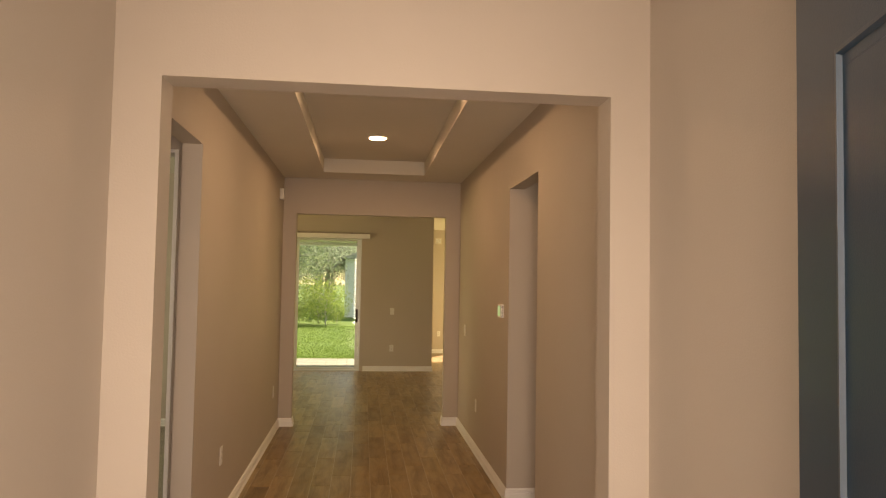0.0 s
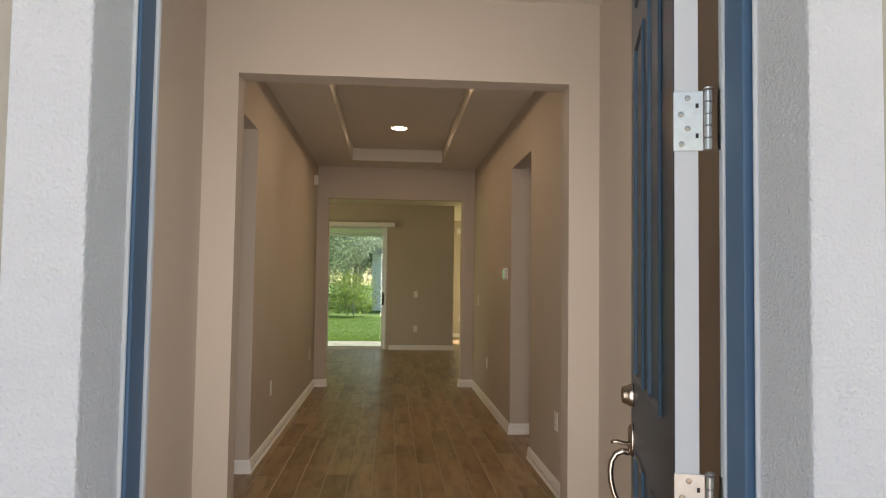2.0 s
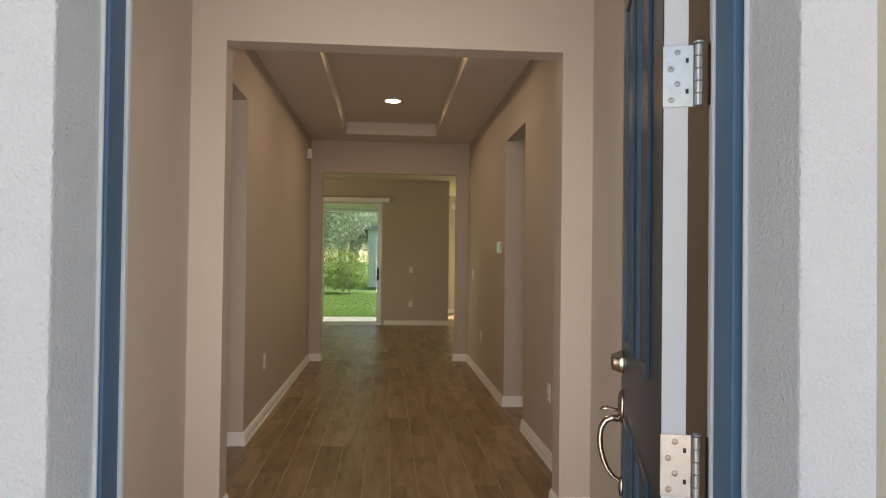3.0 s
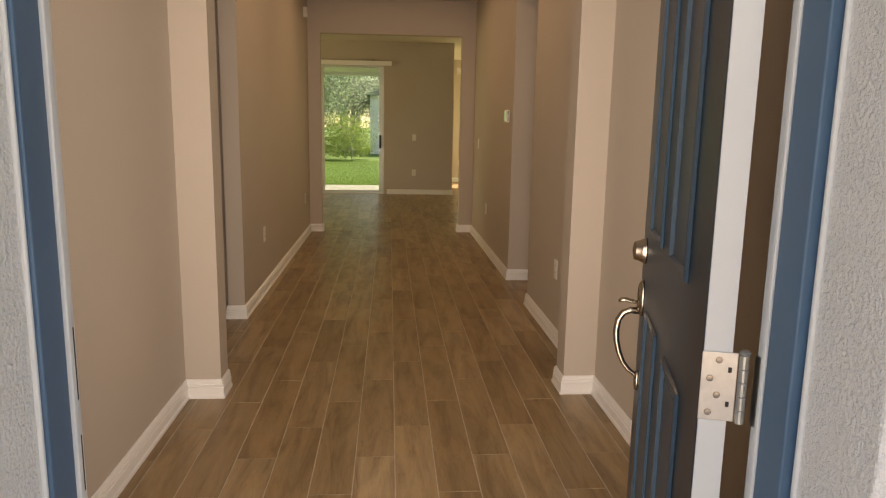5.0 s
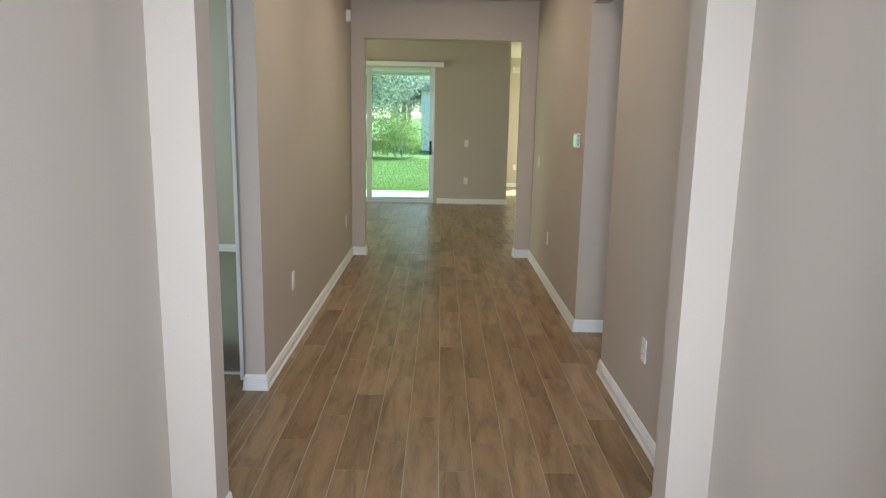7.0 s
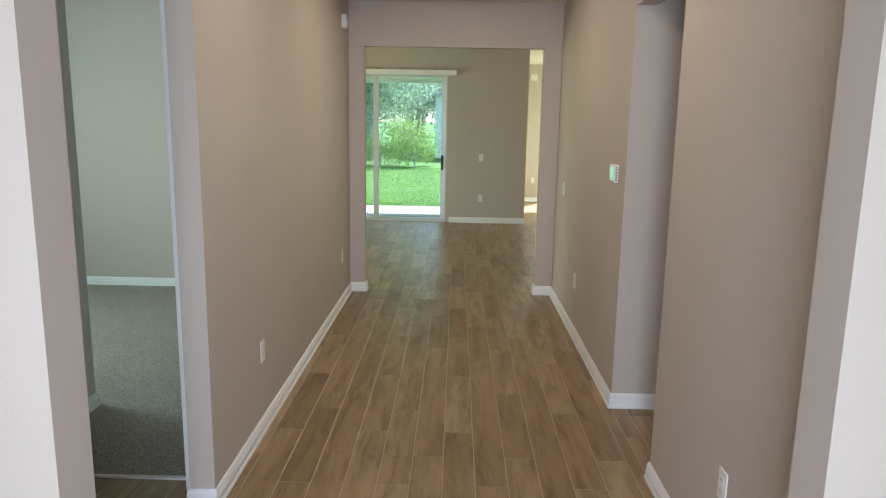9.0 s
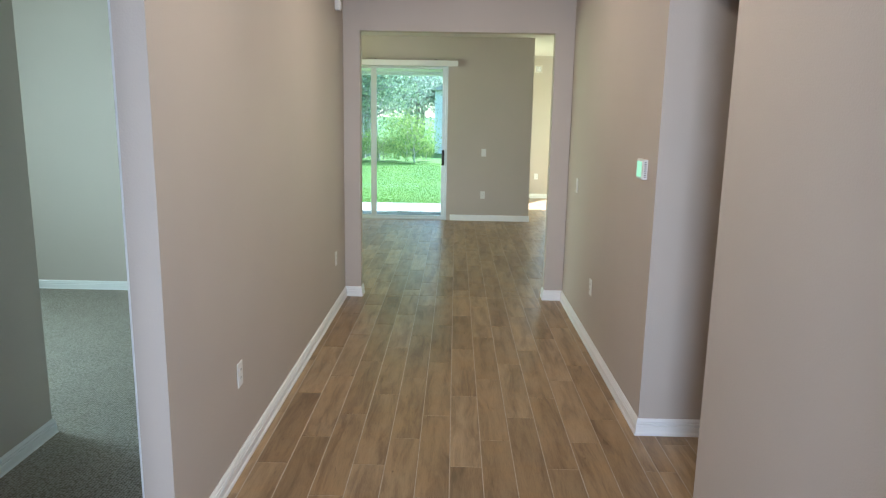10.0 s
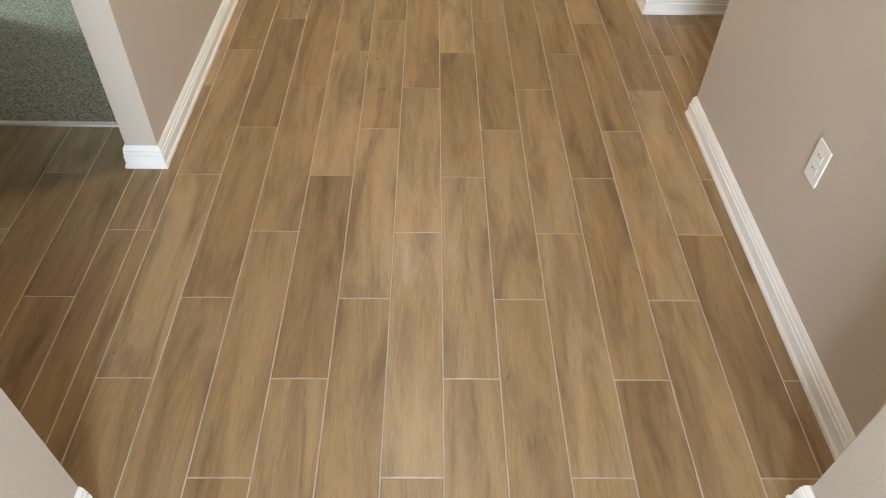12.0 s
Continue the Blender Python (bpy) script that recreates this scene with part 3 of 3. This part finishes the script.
# ---- bedroom window and nook glass door ----
def fixed_window(name, x0, x1, y0, y1, z0, z1, along):
    w = thing(name, "white framed window with clear glass", "window", kind="structure")
    t = 0.05
    if along == "y":
        parts = [(x0, x1, y0, y1, z0, z0 + t), (x0, x1, y0, y1, z1 - t, z1), (x0, x1, y0, y0 + t, z0 + t, z1 - t), (x0, x1, y1 - t, y1, z0 + t, z1 - t)]
        pane = ((x0 + x1) / 2 - 0.003, (x0 + x1) / 2 + 0.003, y0 + t, y1 - t, z0 + t, z1 - t)
    else:
        parts = [(x0, x1, y0, y1, z0, z0 + t), (x0, x1, y0, y1, z1 - t, z1), (x0, x0 + t, y0, y1, z0 + t, z1 - t), (x1 - t, x1, y0, y1, z0 + t, z1 - t)]
        pane = (x0 + t, x1 - t, (y0 + y1) / 2 - 0.003, (y0 + y1) / 2 + 0.003, z0 + t, z1 - t)
    for p in parts:
        bm = bmesh.new()
        box(bm, *p)
        part("window_frame", bm, M_ALU, w)
    bm = bmesh.new()
    box(bm, *pane)
    g = part("pane", bm, M_GLASS, w)
    g.visible_shadow = False


fixed_window("window_1", -4.40, -4.33, 5.4, 6.4, 0.75, 2.25, "y")
fixed_window("window_3", -4.40, -4.33, 9.25, 11.95, 0.45, 2.35, "y")
fixed_window("window_4", 2.10, 3.40, 16.04, 16.10, 0.25, 2.30, "x")
fixed_window("window_2", 3.63, 3.69, 13.4, 15.4, 0.25, 2.30, "y")


def sliding_door():
    s = thing("sliding_door", "white aluminium sliding glass door to the patio", "door", kind="structure")
    y = Y_FAR + 0.02
    for b in ((SX0, SX1, y, y + 0.12, SZ - 0.030, SZ), (SX0, SX1, y, y + 0.12, -0.01, 0.022), (SX1 - 0.035, SX1, y, y + 0.12, 0.022, SZ - 0.030), (SX0, SX0 + 0.035, y, y + 0.12, 0.022, SZ - 0.030)):
        bm = bmesh.new()
        box(bm, *b, 0.002)
        part("frame", bm, M_ALU, s)
    for x0, x1, yy in ((-1.13, SX1 - 0.037, y + 0.02), (SX0 + 0.037, -1.06, y + 0.07)):
        p = thing("sash", "", "")
        p.parent = s
        for b in ((x0, x0 + 0.085, 0.026, SZ - 0.034), (x1 - 0.05, x1, 0.026, SZ - 0.034)):
            bm = bmesh.new()
            box(bm, b[0], b[1], yy, yy + 0.035, b[2], b[3], 0.002)
            part("stile", bm, M_ALU, p)
        for z0, z1 in ((0.026, 0.060), (SZ - 0.064, SZ - 0.034)):
            bm = bmesh.new()
            box(bm, x0 + 0.085, x1 - 0.05, yy, yy + 0.035, z0, z1, 0.002)
            part("rail", bm, M_ALU, p)
        bm = bmesh.new()
        box(bm, x0 + 0.085, x1 - 0.05, yy + 0.014, yy + 0.020, 0.060, SZ - 0.064)
        part("pane", bm, M_GLASS, p).visible_shadow = False
    bm = bmesh.new()
    box(bm, SX1 - 0.085, SX1 - 0.045, y - 0.022, y + 0.018, 0.86, 1.10, 0.006)
    part("pull", bm, M_BRONZE, s, "dark bronze pull handle")


sliding_door()
v = thing("blind_valance", "white valance over the sliding glass door", "valance")
bm = bmesh.new()
box(bm, -2.60, 0.205, Y_FAR - 0.09, Y_FAR - 0.0015, 2.365, 2.445, 0.004)
part("board", bm, M_TRIM, v)
for x in (-0.13, -1.05):
    bm = bmesh.new()
    box(bm, x - 0.012, x + 0.012, Y_FAR - 0.06, Y_FAR - 0.0015, 2.4455, 2.462, 0.002)
    part("bracket", bm, M_BRONZE, v, "small dark bracket")


# ---- plates, sensor, thermostat, grilles ----
def wall_plate(name, x, y, z, turn, label, kind="outlet"):
    """A plate on a wall. turn: degrees about z; at 0 it looks along -y."""
    o = thing(name, label, "outlet" if kind == "outlet" else "switch", pose(x, y, z, 0, 0, turn), "wall plates")
    bm = bmesh.new()
    box(bm, -0.036, 0.036, -0.0065, -0.0005, -0.059, 0.059, 0.003)
    part("plate", bm, M_PLASTIC, o)
    if kind == "outlet":
        for dz in (0.020, -0.020):
            bm = bmesh.new()
            box(bm, -0.017, 0.017, -0.0085, -0.006, dz - 0.014, dz + 0.014, 0.002)
            r = part("receptacle", bm, M_PLASTIC, o)
            for dx, h in ((-0.006, 0.005), (0.006, 0.004)):
                bm = bmesh.new()
                box(bm, dx - 0.0011, dx + 0.0011, -0.0090, -0.0082, dz - h + 0.003, dz + h + 0.003)
                part("slot", bm, M_DARK, r)
    else:
        bm = bmesh.new()
        box(bm, -0.0165, 0.0165, -0.0095, -0.006, -0.033, 0.033, 0.002)
        part("rocker", bm, M_PLASTIC, o)


O = "white plastic double wall outlet above the baseboard"
wall_plate("wall_outlet", XL, 4.885, 0.452, 90, O)
wall_plate("wall_outlet", XL, 7.52, 0.452, 90, O)
wall_plate("wall_outlet", XL, 1.385, 0.452, 90, O)
wall_plate("wall_outlet", XR, 3.60, 0.445, -90, O)
wall_plate("wall_outlet", XR, 6.74, 0.445, -90, O)
wall_plate("wall_outlet", 0.63, Y_FAR, 0.41, 0, O)
wall_plate("wall_outlet", 1.83, 16.0, 0.44, 0, O)
S = "white plastic rocker light switch on the wall"
wall_plate("light_switch", XR, 7.51, 1.10, -90, S, "switch")
wall_plate("light_switch", 0.63, Y_FAR, 1.07, 0, S, "switch")
wall_plate("light_switch", -1.845, 4.80, 1.12, 90, S, "switch")

t = thing("thermostat", "white wall thermostat with a lit green screen", "thermostat", pose(XR, 5.53, 1.388, 0, 0, -90))
bm = bmesh.new()
box(bm, -0.062, 0.062, -0.027, -0.0005, -0.052, 0.052, 0.005)
part("housing", bm, M_PLASTIC, t)
bm = bmesh.new()
box(bm, -0.053, 0.038, -0.0290, -0.0265, -0.040, 0.040, 0.001)
part("screen", bm, M_SCREEN, t, "pale green lit screen")
for k in range(9):
    bm = bmesh.new()
    box(bm, 0.0615, 0.0628, -0.020, -0.008, -0.040 + k * 0.0095, -0.036 + k * 0.0095)
    part("vent_slot", bm, M_DARK, t)

a = thing("motion_sensor", "white plastic alarm sensor high on the hall wall", "sensor", pose(XL, 7.64, 2.507, 0, 0, 90))
bm = bmesh.new()
box(bm, -0.032, 0.032, -0.045, -0.0005, -0.058, 0.058, 0.008)
part("housing", bm, M_PLASTIC, a)
bm = bmesh.new()
box(bm, -0.024, 0.024, -0.0485, -0.0445, -0.045, 0.008, 0.003)
part("lens", bm, M_TRIM, a)


def grille(name, m, w, d, label, slats):
    """A louvred air grille, facing along its own -z."""
    g = thing(name, label, "vent", m)
    bm = bmesh.new()
    box(bm, -w / 2 + 0.02, w / 2 - 0.02, -d / 2 + 0.02, d / 2 - 0.02, -0.004, -0.001)
    part("backing", bm, M_DARK, g, "dark duct behind the slats")
    for b in ((-w / 2, w / 2, -d / 2, -d / 2 + 0.022), (-w / 2, w / 2, d / 2 - 0.022, d / 2), (-w / 2, -w / 2 + 0.022, -d / 2 + 0.022, d / 2 - 0.022), (w / 2 - 0.022, w / 2, -d / 2 + 0.022, d / 2 - 0.022), (-0.008, 0.008, -d / 2 + 0.022, d / 2 - 0.022)):
        bm = bmesh.new()
        box(bm, *b, -0.012, -0.0005, 0.001)
        part("frame", bm, M_CEIL, g)
    for k in range(slats):
        bm = bmesh.new()
        box(bm, -w / 2 + 0.021, w / 2 - 0.021, -0.009, 0.009, -0.001, 0.001)
        s = part("slat", bm, M_TRIM, g)
        s.matrix_basis = pose(0, -d / 2 + 0.022 + (k + 0.5) * (d - 0.044) / slats, -0.009, 40, 0, 0)


grille("ceiling_vent", pose(0.160, 2.60, CEIL), 0.30, 0.20, "white louvred air vent in the foyer ceiling", 9)
grille("wall_grille", pose(1.79, 16.0, 2.55, -90, 0, 0), 0.15, 0.14, "white louvred air grille on the nook wall", 9)


def downlight(y):
    d = thing("downlight", "lit recessed downlight with white ring in the tray ceiling", "ceiling lamp", Matrix.Translation((0.2, y, TZ)), "hall downlights")
    bm = bmesh.new()
    lathe(bm, [(0.078, 0), (0.092, -0.001), (0.092, -0.004), (0.078, -0.007)], Matrix.Identity(4), 32)
    part("ring", bm, M_TRIM, d, "", True)
    bm = bmesh.new()
    lathe(bm, [(0.076, -0.0072), (0.074, -0.010), (0.02, -0.0105)], Matrix.Identity(4), 32)
    part("lens", bm, M_LED, d, "warm glowing lens", True)


for ly in LAMP_Y:
    downlight(ly)


# ---- patio and garden ----
structure("patio_roof", [(-4.6, 1.21, 12.95, 16.0, 2.455, 2.60)], M_CEIL, "white patio ceiling", "ceiling")
structure("patio_beam", [(-4.6, 1.21, 15.85, 16.0, 2.385, 2.455)], M_BAND, "white beam along the patio's edge", "trim")
patio = structure("patio", [(-4.6, 1.2, 12.95, 15.12, -0.25, -0.075)], M_GROUT, "grey concrete paver patio", "pavement")


def tree_mesh(seed, height, spread, leaves, size, low=0.3):
    """Trunk and limbs in one mesh, leaves in another."""
    r = random.Random(seed)
    wood, crown = bmesh.new(), bmesh.new()
    pts = [Vector((0, 0, -0.1))]
    for k in range(6):
        pts.append(pts[-1] + Vector((r.uniform(-0.12, 0.12), r.uniform(-0.12, 0.12), height * 0.14)))
    tube(wood, pts, [0.02 * height * (1 - 0.11 * k) for k in range(7)], 8)
    tips = []
    for k in range(16):
        base = pts[2 + k % 5]
        ang, rise = r.uniform(0, 2 * math.pi), r.uniform(0.1, 0.8)
        ln = spread * r.uniform(0.5, 1.0)
        mid = base + Vector((math.cos(ang) * ln * 0.5, math.sin(ang) * ln * 0.5, ln * rise * 0.6))
        end = mid + Vector((math.cos(ang + 0.3) * ln * 0.5, math.sin(ang + 0.3) * ln * 0.5, ln * rise * 0.3))
        tube(wood, [base, mid, end], [0.007 * height, 0.004 * height, 0.0012 * height], 5)
        tips += [mid, end, (mid + end) / 2]
    verts, faces = [], []
    for k in range(leaves):
        c = r.choice(tips) + Vector((r.gauss(0, 0.26), r.gauss(0, 0.26), r.gauss(0, 0.24))) * spread
        if c.z < low:
            c.z = low + r.random() * 0.6
        q = Euler((r.uniform(0, 6.3), r.uniform(0, 6.3), r.uniform(0, 6.3))).to_matrix()
        s = size * r.uniform(0.6, 1.4)
        i = len(verts)
        verts += [c + q @ Vector(p) * s for p in ((-0.5, 0, 0), (0, -0.28, 0.06), (0.55, 0, 0), (0, 0.28, 0.06))]
        faces.append((i, i + 1, i + 2, i + 3))
    crown.free()
    me = bpy.data.meshes.new("crown")
    me.from_pydata(verts, [], faces)
    return wood, me


def plant(name, label, category, m, wood, leafmesh, mat, group):
    t = thing(name, label, category, m, group)
    part("trunk", wood, M_BARK, t)
    leafmesh.materials.append(mat)
    c = new("crown", leafmesh)
    c.parent = t
    return t


w, c = tree_mesh(3, 7.5, 2.6, 8000, 0.085, 0.8)
oak = plant("tree", "leafy green tree at the lawn's edge", "tree", Matrix.Translation((-3.4, 29.0, -0.08)), w, c, M_LEAF, "garden trees")
w, c = tree_mesh(8, 6.0, 2.0, 5000, 0.08, 0.6)
oak2 = plant("tree", "slender green tree with a pale trunk", "tree", Matrix.Translation((-2.7, 27.8, -0.08)), w, c, M_LEAF, "garden trees")
M_MOSS = leaf_material("pale_mossy_leaf", (0.13, 0.19, 0.13), (0.54, 0.62, 0.50))
w, c = tree_mesh(14, 8.0, 2.4, 12000, 0.10, 0.9)
moss = plant("tree", "tall tree hung with pale grey-green moss", "tree", Matrix.Translation((-4.4, 31.0, -0.08)), w, c, M_MOSS, "garden trees")
for x, y in ((-3.4, 30.4), (-7.0, 29.5), (-9.5, 33.0), (-3.9, 33.5), (-6.0, 35.0), (-1.9, 37.5), (-4.4, 40.0), (-7.4, 41.0), (-2.6, 43.5), (-5.6, 44.5), (-11.5, 37.0), (-3.6, 28.4), (-1.8, 41.5), (-8.2, 36.5), (-3.0, 46.5), (-4.9, 36.6), (-6.6, 47.0), (-0.2, 47.5)):
    copy_thing(moss, Matrix.Translation((x, y, -0.08)) @ Matrix.Rotation(x, 4, "Z"))
r = random.Random(5)
for x, y in ((-8.5, 30.5), (-5.2, 27.6), (9.5, 33.5), (-11.0, 28.0), (-5.0, 38.0)):
    src = oak if r.random() < 0.6 else oak2
    k = r.uniform(0.85, 1.3)
    copy_thing(src, Matrix.Translation((x, y, -0.08)) @ Matrix.Rotation(r.uniform(0, 6.3), 4, "Z") @ Matrix.Scale(k, 4))
w, c = tree_mesh(21, 1.5, 0.8, 1800, 0.075, 0.05)
bush = plant("shrub", "bright green leafy shrub by the lawn", "shrub", Matrix.Translation((-1.2, 26.6, -0.08)), w, c, M_LEAF2, "garden shrubs")
for k in range(15):
    copy_thing(bush, Matrix.Translation((-10.5 + k * 0.9 + r.uniform(-0.3, 0.3), 27.0 + r.uniform(-0.5, 1.0), -0.08)) @ Matrix.Rotation(r.uniform(0, 6.3), 4, "Z") @ Matrix.Scale(r.uniform(0.45, 1.1), 4))
# trees across the street, seen only as reflections in the door's paint
for x in (-9.0, -3.0, 3.5, 9.5):
    copy_thing(oak, Matrix.Translation((x, -19.0 - abs(x) * 0.2, -0.08)) @ Matrix.Rotation(x, 4, "Z"))

# neighbour's house beyond the trees
h = thing("house", "white neighbouring house behind the trees", "house", Matrix.Translation((2.25, 33.0, -0.1)))
bm = bmesh.new()
box(bm, -3, 5, 0, 7, 0, 2.75)
part("wall", bm, M_SIDING, h)
bm = bmesh.new()
vs = [bm.verts.new(p) for p in ((-3.2, -0.3, 2.75), (5.2, -0.3, 2.75), (5.2, 7.3, 2.75), (-3.2, 7.3, 2.75), (1, -0.3, 4.6), (1, 7.3, 4.6))]
for f in ((0, 1, 4), (2, 3, 5), (1, 2, 5, 4), (3, 0, 4, 5), (0, 3, 2, 1)):
    bm.faces.new([vs[k] for k in f])
part("roof", bm, M_ROOF, h)

# ---- grass ----
rg = random.Random(11)
gv, gf = [], []
for k in range(46000):
    d = rg.random() ** 1.5
    x, y = rg.uniform(-4.5, 1.2), 15.13 + d * 11.5
    a, hgt, b = rg.uniform(0, 3.14), rg.uniform(0.012, 0.040), len(gv)
    dx, dy = math.cos(a) * 0.006, math.sin(a) * 0.006
    gv += [(x - dx, y - dy, -0.085), (x + dx, y + dy, -0.085), (x + rg.uniform(-0.04, 0.04), y + rg.uniform(-0.04, 0.04), -0.08 + hgt)]
    gf.append((b, b + 1, b + 2))
me = bpy.data.meshes.new("grass")
me.from_pydata(gv, [], gf)
me.materials.append(leaf_material("grass_blade", (0.07, 0.15, 0.02), (0.16, 0.26, 0.04)))
tagged(new("grass", me), "green lawn grass along the patio edge", "grass", "", "stuff")

# ---- patio pavers ----
def slab_mesh(name, w, l, h, mat, e=0.0015):
    """A thin block with chamfered upper edges, its top at z = 0."""
    vs = [(x * (w / 2 - i), y * (l / 2 - i), z) for i, z in ((0, -h), (0, -e), (e, 0)) for x, y in ((-1, -1), (1, -1), (1, 1), (-1, 1))]
    fs = [(b + k, b + (k + 1) % 4, b + 4 + (k + 1) % 4, b + 4 + k) for b in (0, 4) for k in range(4)] + [(8, 9, 10, 11)]
    me = bpy.data.meshes.new(name)
    me.from_pydata(vs, [], fs)
    me.materials.append(mat)
    return me


pm = slab_mesh("paver", 0.392, 0.192, 0.05, M_PAVER, 0.005)
for j in range(11):
    for i in range(9):
        p = new("paver", pm)
        p.location = (-2.6 + i * 0.4 + (j % 2) * 0.2, 13.06 + j * 0.2, -0.040 + r.uniform(-0.002, 0.002))
        p.parent = patio

# ---- floor of wood-look planks ----
PW, PL = 0.1547, 0.848
floor_ = thing("floor", "brown wood-look porcelain plank floor with pale joints", "floor", kind="structure")
whole = slab_mesh("plank", PW - 0.0030, PL - 0.0030, 0.009, M_PLANK)


def cut_plank(x0, x1, y0, y1):
    g = 0.0015
    me = slab_mesh("plank", x1 - x0 - 2 * g, y1 - y0 - 2 * g, 0.009, M_PLANK)
    return me, ((x0 + x1) / 2, (y0 + y1) / 2, 0.0)


single, rest_v, rest_f = 0, [], []
# one continuous lay: the hall strip first, then the side areas
STRIPS = [(XL, XR, 0.455, 8.08, True), (-1.96, XL, Y_O1B, 4.332, True), (XR, 3.60, 4.45, 5.305, True), (-4.30, 4.88, 8.08, Y_FAR + 0.03, False), (1.36, 3.60, Y_FAR + 0.03, 16.0, False)]
for sx0, sx1, sy0, sy1, near in STRIPS:
    k0, k1 = math.floor((sx0 - 0.038) / PW), math.ceil((sx1 - 0.038) / PW)
    for k in range(k0, k1):
        x0, x1 = max(sx0, 0.038 + k * PW), min(sx1, 0.038 + (k + 1) * PW)
        if x1 - x0 < 0.008:
            continue
        start = 3.213 + 0.2827 * ((k - 1) % 3)
        j0, j1 = math.floor((sy0 - start) / PL), math.ceil((sy1 - start) / PL)
        for j in range(j0, j1):
            y0, y1 = max(sy0, start + j * PL), min(sy1, start + (j + 1) * PL)
            if y1 - y0 < 0.008:
                continue
            if near and single < 298 and y0 < 7.4:
                full = x1 - x0 > PW - 0.001 and y1 - y0 > PL - 0.001
                me, loc = (whole, ((x0 + x1) / 2, (y0 + y1) / 2, 0.0)) if full else cut_plank(x0, x1, y0, y1)
                p = new("plank", me)
                p.location = loc
                p.parent = floor_
                single += 1
            else:
                g, e, b = 0.0015, 0.0015, len(rest_v)
                cx, cy, hx, hy = (x0 + x1) / 2, (y0 + y1) / 2, (x1 - x0) / 2 - g, (y1 - y0) / 2 - g
                rest_v += [(cx + x * (hx - i), cy + y * (hy - i), z) for i, z in ((0, -0.009), (0, -e), (e, 0)) for x, y in ((-1, -1), (1, -1), (1, 1), (-1, 1))]
                rest_f += [tuple(b + q for q in f) for f in [(c + m_, c + (m_ + 1) % 4, c + 4 + (m_ + 1) % 4, c + 4 + m_) for c in (0, 4) for m_ in range(4)] + [(8, 9, 10, 11)]]
me = bpy.data.meshes.new("far_planks")
me.from_pydata(rest_v, [], rest_f)
me.materials.append(M_PLANK)
rest = new("far_planks", me)
rest.parent = floor_
tagged(rest, kind="stuff")
